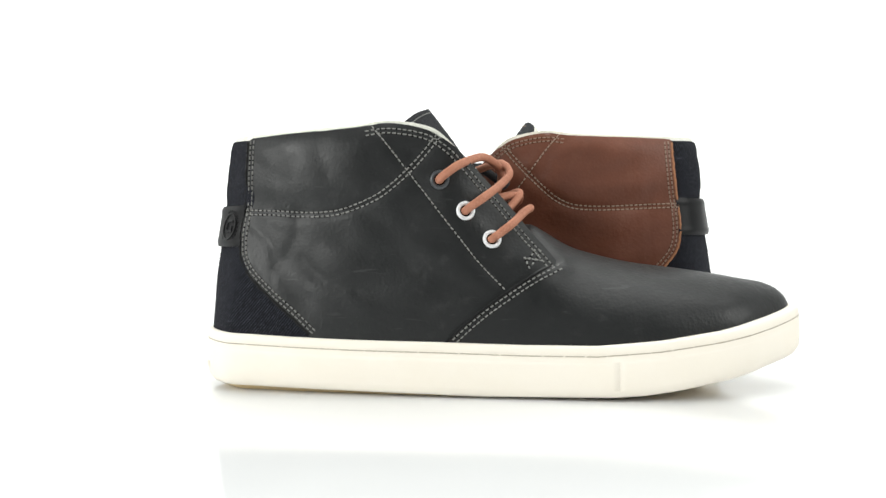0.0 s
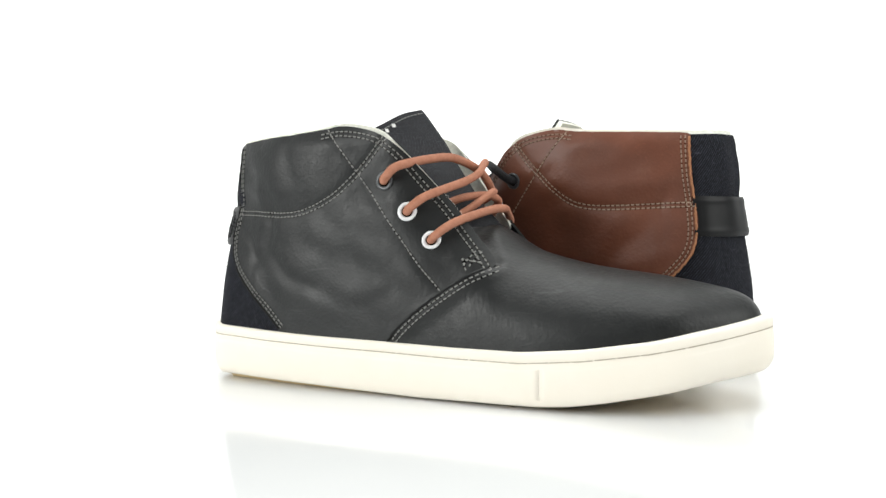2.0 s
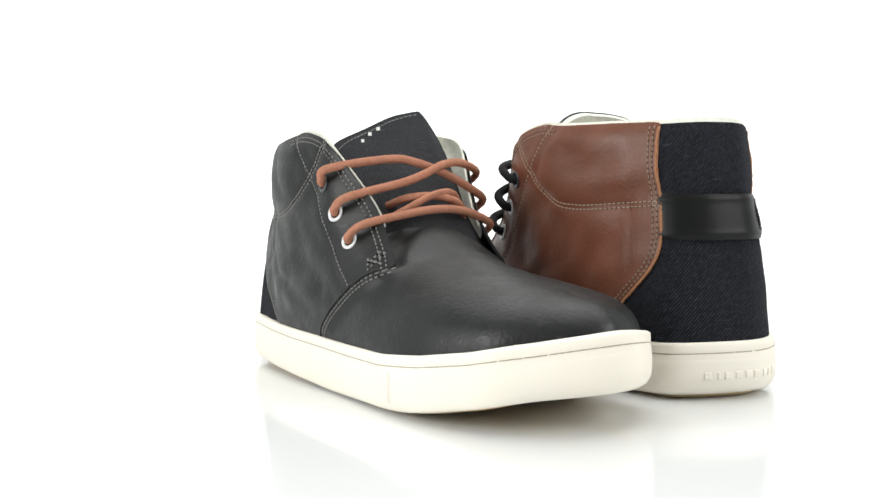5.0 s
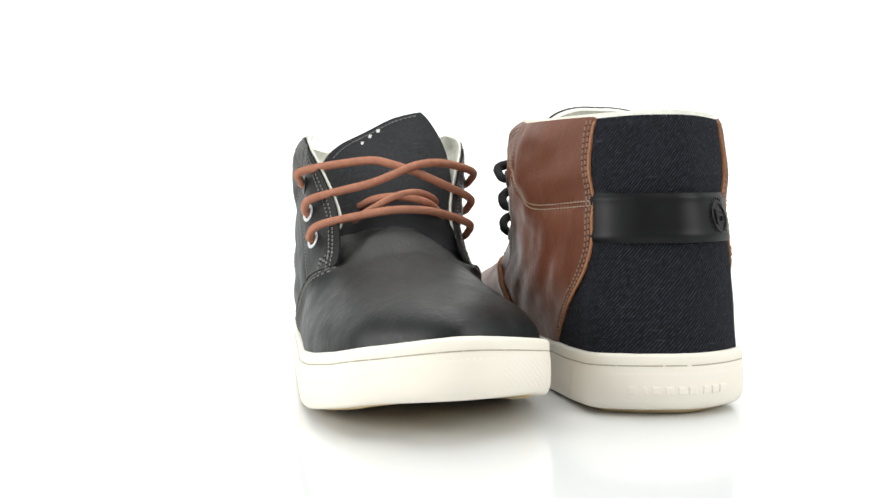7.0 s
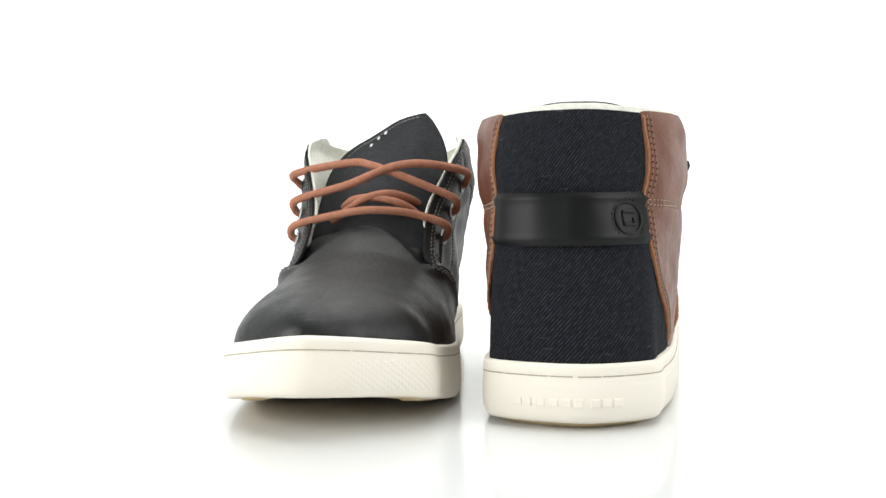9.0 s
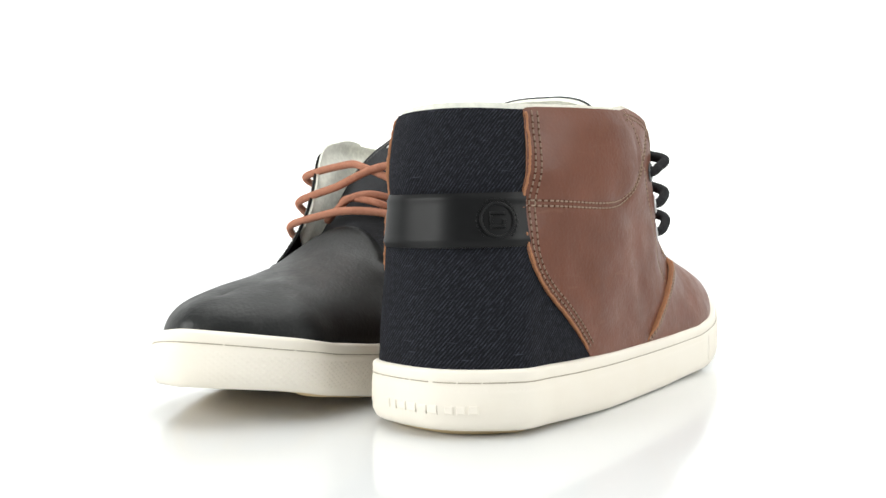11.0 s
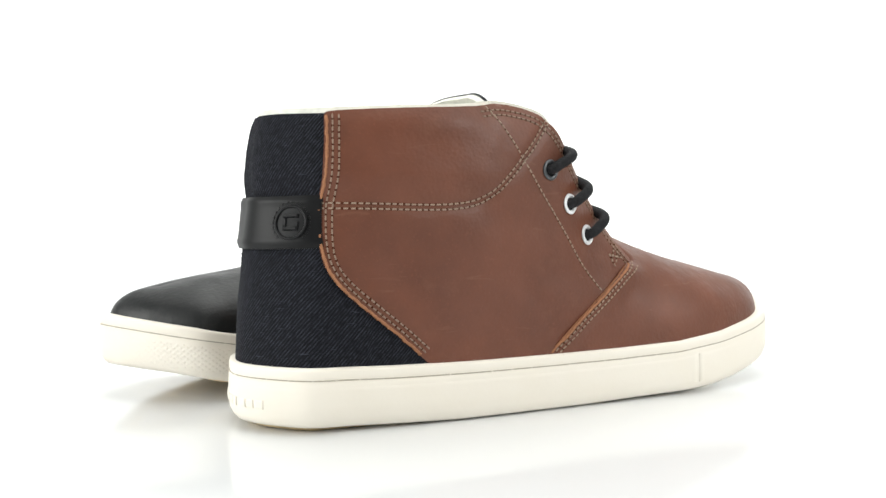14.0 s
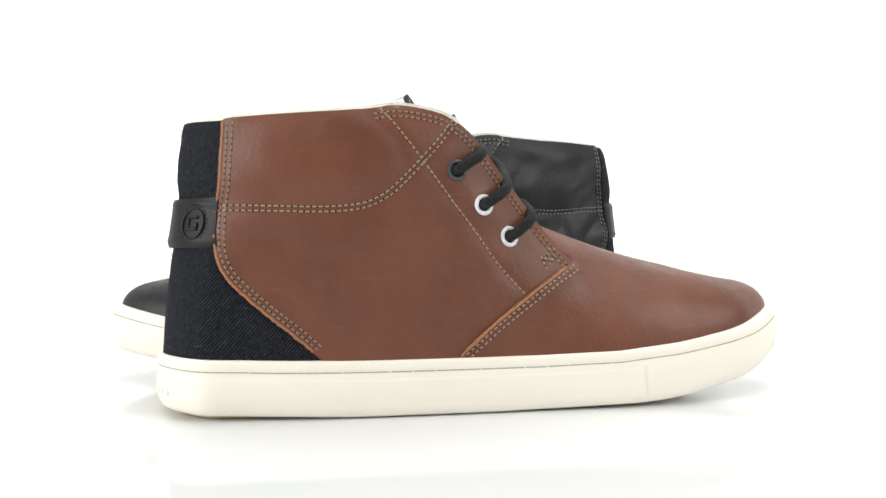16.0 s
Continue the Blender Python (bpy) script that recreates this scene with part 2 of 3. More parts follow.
def joined(pieces):
    verts, faces, uvs, base = [], [], [], 0
    for v, f, u in pieces:
        verts.append(v)
        uvs.append(u)
        faces += [tuple(i + base for i in g) for g in f]
        base += len(v)
    return np.concatenate(verts), faces, np.concatenate(uvs)


def pellet(p, along, up, length, width, height):
    """one stitch or bar: a low block with a narrower top"""
    along = along / (np.linalg.norm(along) + 1e-9)
    up = up - along * (up @ along)
    up /= np.linalg.norm(up) + 1e-9
    side = np.cross(up, along)
    v = []
    for h, k in ((-0.4 * height, 1.0), (0.45 * height, 1.0), (height, 0.62)):
        for a, b0 in ((-1, -1), (1, -1), (1, 1), (-1, 1)):
            v.append(p + along * a * length / 2 * (1 if k == 1 else 0.8) + side * b0 * width / 2 * k + up * h)
    f = [(8, 9, 10, 11)]
    for r in (0, 4):
        for k in range(4):
            f.append((r + k, r + (k + 1) % 4, r + 4 + (k + 1) % 4, r + 4 + k))
    return np.array(v), f, np.zeros((12, 2))


# ---- the last: outlines in its own units, toe along +x, y to its left ----
STATIONS = (-12, 10, 50, 100, 150, 200, 240, 270)
OUTER = (34, 42, 50, 56.5, 62, 67, 63.5, 52)
INNER = (33.5, 40.5, 38.5, 38, 43.3, 45, 39, 31)
OUTLINE = np.array([(-28.5, -3)] + [(x, -y) for x, y in zip(STATIONS, OUTER)] + [(297.3, -15)]
                   + [(x, y) for x, y in zip(STATIONS[::-1], INNER[::-1])], float)
LAST = {}               # the form of the shoe in hand: how its sole and heel differ from the plain last


def outline_inset(by):
    p = OUTLINE
    g = np.roll(p, -1, 0) - np.roll(p, 1, 0)
    g /= np.linalg.norm(g, axis=1)[:, None]
    return p + np.stack([-g[:, 1], g[:, 0]], 1) * by


FEATHER_IN = np.array([[4.2]] * 6 + [[4.4], [5.8], [7.0], [7.2], [6.5], [5.0]] + [[4.2]] * 6)
FEATHER = outline_inset(FEATHER_IN)
PLAIN_OUTLINE = OUTLINE.copy()
WALL_TOP = np.array([(-13, -1), (-2.3, -23.5), (15, -36.5), (54, -53), (98, -55), (146, -48), (190, -40), (220, -35), (240, -30),
                     (260, -14), (240, 5), (220, 12), (190, 25), (146, 33), (98, 46), (54, 46), (15, 33.5), (-1.8, 23.3)], float)
_ridge = [(60, -4, 118), (66, -5, 116), (76, -6, 113), (92, -8, 108), (112, -9, 102.5), (152, -10, 90), (200, -11, 72.5), (236, -12, 63),
          (256, -13, 58), (266, -13.5, 55.5)]
RIDGE = np.array(_ridge + _ridge[8:0:-1], float)


def sole_top(x):
    return np.interp(x, (-30, -12, 28, 70, 110, 150, 187, 218, 248, 277, 298), (32, 31.5, 30, 29, 28.5, 27.6, 27.6, 30, 34, 39.5, 44)) \
        + np.interp(x, (-30, 40, 110, 160, 200), LAST["rim"])


def sole_bottom(x):
    return np.interp(x, (-30, 60, 130, 195, 210, 227, 252, 277, 298), (*LAST["foot"], 1.2, 2.2, 4.6, 9.2, 14.2, 17.2))


def upper(c, v, vamp=False, sink=0.0):
    """points of the upper at the places c round the outline (0 heel, 9 toe) and v from the sole (0) to the top (1)"""
    f, w, r = at(FEATHER, c), at(WALL_TOP, c), at(RIDGE, c)
    zf = sole_top(f[:, 0]) - 1.5
    v1 = v[:, None]
    out = f - np.array([120, -5])
    out = np.stack([np.where(f[:, 0] < 20, out[:, 0] * 0.6, 0), out[:, 1]], 1)
    out /= np.linalg.norm(out, axis=1)[:, None]
    wz = zf + (150 - zf) * v
    pad = 1.6 * np.sin(np.pi * v) + 2.0 * smooth(98, 112, wz) * (1 - smooth(130, 150, wz)) * (1 - smooth(70, 110, f[:, 0]))
    pad = pad - (1.2 * smooth(120, 140, wz) + 1.9 * np.clip((wz - 131) / 9, 0, 1.3) ** 2) * (1 - smooth(80, 120, f[:, 0]))
    wall = np.c_[f + (w - f) * v1 + out * pad[:, None], wz]
    heel = 1 - smooth(-16, 26, f[:, 0])
    wall[:, 0] += np.interp(wz, (28, 55, 78, 92, 106, 130, 141), LAST["heel_lean"]) * heel * (1 - 0.65 * smooth(2, 22, f[:, 1]))
    wall[:, 1] += 1.6 * heel * smooth(6, 24, -f[:, 1]) * smooth(80, 100, wz) * (1 - smooth(130, 142, wz))
    a = np.cos(np.pi / 2 * v)[:, None] ** 0.92
    arch = np.c_[r[:, :2] + (f - r[:, :2]) * a, zf + (r[:, 2] - sink * smooth(150, 180, r[:, 0]) * (1 - smooth(175, 262, r[:, 0])) - zf) * np.sin(np.pi / 2 * v) ** (0.95 - 0.15 * vamp * smooth(128, 140, r[:, 0]) * (1 - smooth(150, 185, r[:, 0])))]
    k = smooth(112, 180, f[:, 0])
    if vamp:
        k = k + (1 - k) * smooth(0.3, 0.7, v)
    return wall + (arch - wall) * k[:, None]


HEEL_SEAM = spline([(1.8, 142), (1.4, 125), (0.7, 110), (-0.2, 100), (-2.2, 84), (-1.2, 72), (4.4, 62), (16.4, 50), (29.6, 38.3), (45.6, 23.3)], 6)
HEEL_EDGE = HEEL_SEAM.copy()
COLLAR = spline([(-24, 138.4), (-9, 138.5), (-2, 138.2), (6, 138.0), (32, 139), (57, 140), (69, 141), (80, 142.5), (92, 141.5), (104, 138.5), (113, 133), (120, 126.5),
                 (131, 113.5), (142, 101), (153, 87), (163, 75), (168, 68.5)], 5)
VAMP_EDGE = spline([(109.5, 25), (112.5, 30), (126.5, 42.8), (141.7, 53.9), (155.9, 63.3), (168, 69.5)], 6)
COLLAR_SEAM = np.zeros((51, 2))    # each shoe has its own
FACING_SEAM = spline([(74.5, 141), (82.5, 131.5), (93, 117.5), (104.5, 102.5), (117, 86), (129, 69.5), (141, 56)], 5)
EYELETS = ((109, 113.5), (122, 97.5), (135.3, 82.5))


def upper_grid(c0, c1, nc, nv, vamp=False, v0=0.0, sink=0.0):
    c = np.repeat(np.linspace(c0, c1, nc), nv)
    v = np.tile(np.linspace(v0, 1, nv), nc)
    p = upper(c % 18, v, vamp, sink)
    q = p.reshape(nc, nv, 3)
    u = np.cumsum(np.r_[np.zeros((1, nv)), np.linalg.norm(np.diff(q, axis=0), axis=2)], axis=0)
    u = np.repeat(u[:, nv // 3][:, None], nv, 1)
    h = np.cumsum(np.c_[np.zeros(nc), np.linalg.norm(np.diff(q, axis=1), axis=2)], axis=1)
    return np.c_[p, u.ravel(), h.ravel()], grid_faces(nc, nv)


def rumple(rows, faces, seed, amount):
    """soft dents and creases of worn-in leather"""
    n = normals(rows[:, :3], faces)
    d = np.array([noise.noise((x * 0.022 + seed, y * 0.022, z * 0.03)) + 0.5 * noise.noise((x * 0.05, y * 0.05 + seed, z * 0.07 + x * 0.03))
                  for x, y, z in rows[:, :3]])
    k = smooth(32, 50, rows[:, 2]) * smooth(2, 16, near(rows[:, [0, 2]], COLLAR)) * amount
    rows[:, :3] += n * (d * k)[:, None]
    return rows


def seam_groove(rows, faces, line, depth, width):
    n = normals(rows[:, :3], faces)
    d = near(rows[:, [0, 2]], line)
    rows[:, :3] -= n * (depth * np.exp(-(d / width) ** 2))[:, None]
    return rows


class Skin:
    """finds the outer surface from the side: (x, z) -> place and normal"""

    def __init__(self, ob):
        me = ob.data
        rest = np.array([v.co for v in me.vertices]) / MM
        for _ in range(4):
            rest = rest + (np.array([v.co for v in me.vertices]) - settled(rest * MM)) / MM
        self.tree = BVHTree.FromPolygons([Vector(v) for v in rest], [tuple(p.vertices) for p in me.polygons])

    def side(self, x, z, sign):
        p, n, _, _ = self.tree.ray_cast(Vector((x, 300 * sign, z)), Vector((0, -sign, 0)))
        if p is None:
            return None
        n = np.array(n)
        return np.array(p), n if n[1] * sign > 0 else -n


NEEDLE_HOLES = []


def stitch_row(skin, line, sign, step=2.75, length=2.0, width=0.68, lift=0.4):
    pts = resample(line, step)
    got = [skin.side(x, z, sign) for x, z in pts]
    pieces = []
    for i, g in enumerate(got):
        a, b0 = got[max(0, i - 1)], got[min(len(got) - 1, i + 1)]
        if g is None or a is None or b0 is None or abs(a[0][1] - b0[0][1]) > 9:
            continue
        along = b0[0] - a[0] + np.array([0, 0, random.uniform(-0.25, 0.25)])
        pieces.append(pellet(g[0], along, g[1], length * random.uniform(0.88, 1.08), width, lift))
        if i + 1 < len(got) and got[i + 1] is not None:
            NEEDLE_HOLES.append(pellet((g[0] + got[i + 1][0]) / 2, along, g[1], 1.0, 1.15, 0.1))
    return pieces


def stitches(name, pieces, thread, parent, pit=None):
    if NEEDLE_HOLES:
        v, f, u = joined(NEEDLE_HOLES)
        NEEDLE_HOLES.clear()
        tagged(to_object("needle_hole", v * MM, f, [pit or HOLE], parent, smooth=False), kind="stuff")
    v, f, u = joined(pieces)
    return tagged(to_object(name, v * MM, f, [thread], parent, smooth=False), kind="stuff")


def raw_edge(skin, line, signs, mat_, parent, thick=0.55):
    """the fuzzy cut edge of a hide, a thin uneven bead"""
    for sign in signs:
        got = [skin.side(x, z, sign) for x, z in resample(line, 1.1)]
        path = [g[0] - g[1] * random.uniform(-0.15, 0.4) + np.array([random.uniform(-0.25, 0.25), 0, random.uniform(-0.2, 0.2)]) for g in got if g is not None]
        path = [p for i, p in enumerate(path) if i == 0 or np.linalg.norm(p - path[i - 1]) < 6]
        if len(path) > 4:
            v, f, u = tube(path, thick, 6)
            to_object("raw_edge", v * MM, f, [mat_], parent, "", u * MM)


def ring(centre, normal, major, minor, high):
    """an eyelet's rolled rim"""
    n = Vector(normal).normalized()
    a = n.orthogonal().normalized()
    b0 = n.cross(a)
    v, f = [], []
    for i in range(28):
        w = 2 * math.pi * i / 28
        d = a * math.cos(w) + b0 * math.sin(w)
        for k in range(8):
            e = 2 * math.pi * k / 8
            v.append(np.array(Vector(centre) + d * (major + minor * math.cos(e)) + n * (high + 0.55 * minor * math.sin(e))))
    for i in range(28):
        for k in range(8):
            j = (i + 1) % 28
            f.append((i * 8 + k, j * 8 + k, j * 8 + (k + 1) % 8, i * 8 + (k + 1) % 8))
    return np.array(v), f


def disc(centre, normal, radius, high):
    n = Vector(normal).normalized()
    a = n.orthogonal().normalized()
    b0 = n.cross(a)
    v = [np.array(Vector(centre) + (a * math.cos(w) + b0 * math.sin(w)) * radius + n * high) for w in np.linspace(0, 2 * math.pi, 25)[:-1]]
    lo = [p - np.array(n) * 0.6 for p in v]
    f = [tuple(range(24))] + [(i, i + 24, (i + 1) % 24 + 24, (i + 1) % 24) for i in range(24)]
    return np.array(v + lo), f


# ---- the sole ----
def sole_ring(c, inset, height):
    """points on the sole's flank; height: a function of x"""
    p = at(OUTLINE, c)
    g = at(OUTLINE, (c + 0.02) % 18) - at(OUTLINE, (c - 0.02) % 18)
    g /= np.linalg.norm(g, axis=1)[:, None]
    q = p + np.stack([-g[:, 1], g[:, 0]], 1) * inset
    return np.c_[q, height(p[:, 0])], np.stack([g[:, 1], -g[:, 0]], 1)


def flank(c0, c1, nc, levels, closed):
    c = np.linspace(c0, c1, nc, endpoint=not closed)
    rings = []
    for inset, share, plus in levels:
        along = at(OUTLINE, c % 18)[:, :1]
        tuck = (3.2 * smooth(240, 292, along) + 2.2 * (1 - smooth(-30, 90, along))) * max(0.0, 1 - plus / 6) * (share == 0)
        r, _ = sole_ring(c % 18, inset + tuck, lambda x: sole_bottom(x) + (sole_top(x) - sole_bottom(x)) * share + plus)
        rings.append(r)
    p = np.stack(rings, 1)
    u = np.r_[0, np.cumsum(np.linalg.norm(np.diff(p[:, 3], axis=0), axis=1))]
    return p, np.stack([np.repeat(u[:, None], len(levels), 1), p[:, :, 2]], 2)


def add_sole(shoe):
    levels = ((9, 0, 0.6), (4.0, 0, 0.6), (1.3, 0, 0.9), (0.45, 0, 2.0), (0.08, 0, 5.0), (0, 0.4, 0), (0.15, 0.62, 0), (0.35, 1, -7.4), (0.45, 1, -6.5),
              (0.6, 1, -6.0), (0.72, 1, -5.3), (0.6, 1, -4.7), (0.62, 1, -1.6), (0.95, 1, -0.6), (1.8, 1, -0.1), (5.5, 1, 0), (10, 1, -0.6), (26, 1, -1.5))
    p, uv = flank(0, 18, 288, levels, True)
    n = len(levels)
    faces = [(f[0], f[1], f[2], f[3]) for f in grid_faces(288, n, True)]
    verts, uvs = p.reshape(-1, 3), uv.reshape(-1, 2)
    faces.append(tuple(i * n for i in range(288))[::-1])
    faces.append(tuple(i * n + n - 1 for i in range(288)))
    sole = to_object("sole", verts * MM, faces, [SOLE], shoe, "cream rubber cup sole with stitched rim", uvs * MM)
    # tread under it, a little inside the edge
    p, uv = flank(0, 18, 144, ((16, 0, 0.0), (9.0, 0, 0.0), (7.6, 0, 0.5), (7.2, 0, 2.2)), True)
    p[:, :3, 2] -= np.interp(p[:, :3, 0], (-30, 60, 130), LAST["foot"])
    faces = grid_faces(144, 4, True) + [tuple(i * 4 for i in range(144))[::-1]]
    to_object("outsole", p.reshape(-1, 3) * MM, faces, [TREAD], sole, "tan rubber tread", uv.reshape(-1, 2) * MM)
    # toe bumper and heel strip, thin pieces laid round the flank
    for name, c0, c1, mat_, out in (("toe_bumper", 5.95, 13.2, BUMPER, 0.045), ("side_strip", -2.05, 5.948, SOLE, 0.045)):
        p, uv = flank(c0, c1, 110, ((0.95, 0, 1.5), (0.5, 0, 2.0), (0.06, 0, 5.0), (-out, 0.4, 0), (0.15 - out, 0.62, 0), (0.33 - 0.3 * out, 1, -8.0), (0.7, 1, -7.2)), False)
        rows = p.shape[1]
        faces = grid_faces(110, rows)
        faces += [tuple(range(rows)), tuple(109 * rows + k for k in range(rows))[::-1]]
        to_object(name, p.reshape(-1, 3) * MM, faces, [mat_], sole, "", uv.reshape(-1, 2) * MM)
    # rim stitching in its groove, thread coloured dark for the groove's shade
    pieces = []
    c = np.linspace(0, 18, 1500, endpoint=False)
    line, out = sole_ring(c, 0.72, lambda x: sole_top(x) - 5.3)
    run = np.r_[0, np.cumsum(np.linalg.norm(np.diff(line, axis=0), axis=1))]
    for s in np.arange(4, run[-1] - 4, 10.6):
        for part_ in (-3.3, 0, 3.3):
            i = int(np.searchsorted(run, s + part_)) % 1500
            pieces.append(pellet(line[i], line[(i + 2) % 1500] - line[i - 2], np.r_[out[i], 0.0], 3.4, 0.5, 0.3))
    stitches("rim_stitching", pieces, SOLE_THREAD, sole)
    # raised lettering on the heel as plain bars
    for a, w in ((-21.5, 3.7), (-17.2, 1.3), (-13.7, 3.7), (-9.4, 3.7), (-5.0, 3.7), (-0.7, 3.7), (5.8, 3.7), (10.2, 3.7), (14.8, 4.4)):
        c = 18 + a / 33.0
        q, out = sole_ring(np.array([c % 18]), -0.08, lambda x: 0 * x + 12.4)
        o3 = np.r_[out[0], 0.0]
        v, f, _ = pellet(q[0], np.array([-out[0][1], out[0][0], 0.0]), o3, w, 3.8, 0.42)
        to_object("heel_bar", v * MM, f, [SOLE], sole, smooth=False)
    return sole


# ---- the upper ----
def add_upper(shoe, look_):
    hide, raw, thread = look_["hide"], look_["raw"], look_["thread"]
    seed = look_["seed"]
    # denim heel
    rows, faces = upper_grid(-3.6, 3.6, 130, 64)
    poly = np.r_[[(-60, 10), (-60, 137.8)], COLLAR[:17] - (0, 0.6), HEEL_EDGE[1:] + (6, 0), [(56, 10)]]
    rows, faces = clip(rows, faces, inside(rows[:, [0, 2]], poly))
    rows = rumple(rows, faces, seed + 3, 0.5)
    heel = sheet("heel_panel", rows, faces, -1.2, 0.55, [DENIM], shoe, "dark indigo denim heel panel")
    # quarters, outer side and inner side
    back = COLLAR[(COLLAR[:, 0] > 4.9)]
    poly = np.r_[HEEL_EDGE[HEEL_EDGE[:, 1] < 137.5], [(60, 15), (118, 15)], VAMP_EDGE[:-4] + (4.5, -3), VAMP_EDGE[-1:], back[::-1]]
    flap = poly
    skins = {}
    for side, c0, c1 in (("outer", 0.7, 6.4), ("inner", -6.4, -0.7)):
        rows, faces = upper_grid(c0, c1, 150, 84, False, 0.0, look_["sink"])
        rows, faces = clip(rows, faces, inside(rows[:, [0, 2]], poly))
        rows = rumple(rows, faces, seed + (0 if side == "outer" else 9), look_["dents"] * (1.0 if side == "outer" else 1.6))
        rows = seam_groove(rows, faces, COLLAR_SEAM[6:], 0.9, 2.6)
        for line, depth, width in look_["creases"]:
            rows = seam_groove(rows, faces, spline(line, 5), depth, width)
        rows = seam_groove(rows, faces, FACING_SEAM, 0.45, 1.6)
        q = sheet("quarter", rows, faces, 0.1, 1.0 + 0.6 * smooth(0, 6, near(rows[:, [0, 2]], HEEL_EDGE)), [hide, raw], shoe, look_["quarter"])
        sign = -1 if side == "outer" else 1
        skin = Skin(q)
        skins[sign] = skin
        pieces, heavy = [], []
        edge = HEEL_EDGE[(HEEL_EDGE[:, 1] < 137) & (HEEL_EDGE[:, 1] > 29)]
        for by in (2.3, 4.5):
            heavy += stitch_row(skin, shifted(edge, by), sign)
        for by in (-1.15, 1.15):
            pieces += stitch_row(skin, shifted(COLLAR_SEAM, by), sign)
        pieces += stitch_row(skin, FACING_SEAM, sign)
        lace_edge = COLLAR[COLLAR[:, 0] > 71]
        for by in (-2.2, -4.5):
            heavy += stitch_row(skin, shifted(lace_edge, by), sign)
        for a, b0 in (((152, 72), (160, 70.5)), ((153, 69.5), (157, 76)), ((156, 69), (160, 75.5)), ((152, 72), (154, 67))):
            pieces += stitch_row(skin, np.array([a, b0], float), sign, 2.0, 1.6)
        stitches("stitching", pieces, thread, q, look_["pit"])
        stitches("edge_stitching", heavy, look_["edge_thread"], q, look_["pit"])
        raw_edge(skin, shifted(edge, 0.3), [sign], raw, q, 0.75)
        for k, (x, z) in enumerate(EYELETS):
            g = skin.side(x, z, sign)
            if g is None:
                continue
            v, f = ring(g[0], g[1], 3.95, 1.05, 0.25)
            eye = to_object("eyelet", v * MM, f, [GUNMETAL if k == 0 else STEEL], q, "dark metal eyelet" if k == 0 else "white metal eyelet")
            v, f = disc(g[0], g[1], 3.3, 0.12)
            to_object("eyelet_hole", v * MM, f, [HOLE], eye)
    # vamp over the quarters, under the lace flaps
    rows, faces = upper_grid(3.7, 14.3, 250, 70, True, 0.0, look_["sink"])
    poly = np.r_[[(108, 15)], VAMP_EDGE, [(160, 69.7), (149, 72.5), (136, 79.5), (136, 140), (330, 140), (330, 15)]]
    d = inside(rows[:, [0, 2]], poly)
    rows, faces = clip(np.c_[rows, d], faces, d)
    d, rows = rows[:, 5], rows[:, :5]
    rows = rumple(rows, faces, seed + 5, 0.45)
    seam = near(rows[:, [0, 2]], VAMP_EDGE)
    up = 1.5 * (1 - smooth(2, 12, seam)) * (1 - smooth(62, 68, rows[:, 2])) * smooth(28, 35, rows[:, 2])
    up = up - 2.6 * smooth(-3, 1, inside(rows[:, [0, 2]], flap)) * smooth(66, 70, rows[:, 2])
    vamp = sheet("vamp", rows, faces, 0.0 + up, 1.5 + up * 1.25, [hide, raw], shoe, look_["vamp"])
    skin = Skin(vamp)
    pieces = []
    for sign in (-1, 1):
        for by in (-2.0, -4.3):
            pieces += stitch_row(skin, shifted(VAMP_EDGE[3:], by), sign)
    stitches("stitching", pieces, thread, vamp, look_["pit"])
    raw_edge(skin, shifted(VAMP_EDGE[3:-1], -0.5), (-1, 1), raw, vamp, 0.7)
    # lining, standing a little proud of the collar
    rows, faces = upper_grid(-6.4, 6.4, 200, 60, False, 0.2)
    poly = np.r_[[(-60, 50), (-60, 139.6)], (COLLAR + (shifted(COLLAR, 2.3) - COLLAR) * (1 - 0.75 * smooth(104, 118, COLLAR[:, :1])))[COLLAR[:, 0] < 152], [(147, 82), (136, 50)]]
    rows, faces = clip(rows, faces, inside(rows[:, [0, 2]], poly))
    away = 4.5 * smooth(3, 13, near(rows[:, [0, 2]], COLLAR))
    sheet("lining", rows, faces, -3.4 + 2.0 * smooth(88, 112, rows[:, 0]) - away, -0.2 - away, [FLEECE], shoe, "cream fleece lining")
    # heel strap with a pressed badge
    nc, nv = 90, 21
    c = np.repeat(np.linspace(-1.62, 1.62, nc), nv)
    tv = np.tile(np.linspace(0, 1, nv), nc)
    z = 79.2 + 23.2 * tv - 0.6 * np.cos(c * 1.2)
    f = at(FEATHER, c % 18)
    zf = sole_top(f[:, 0]) - 1.5
    p = upper(c % 18, (z - zf) / (150 - zf))
    rows = np.c_[p, c * 22, z]
    faces = grid_faces(nc, nv)
    poly = np.r_[[(-60, 10), (-60, 150)], HEEL_EDGE + (1.5, 0), [(47, 10)]]
    lift = 1.7 * np.cos(np.clip(np.abs(c) / 1.25, 0, 1) * math.pi / 2)
    rows, faces = clip(np.c_[rows, lift], faces, inside(rows[:, [0, 2]], poly))
    lift, rows = rows[:, 5], rows[:, :5]
    edge = 0.7 * smooth(9.4, 11.8, np.abs(rows[:, 4] - 90.5)) - 0.35 * np.exp(-((np.abs(rows[:, 4] - 90.5) - 8.6) / 1.2) ** 2)
    strap = sheet("heel_strap", rows, faces, 0.3 + lift * 0.8, 1.45 + lift - edge, [STRAP], shoe, "smooth black leather heel strap")
    skin = Skin(strap)
    p, n, _, _ = skin.tree.ray_cast(Vector((-60, -24.5, 90.5)), Vector((1, 0, 0)))
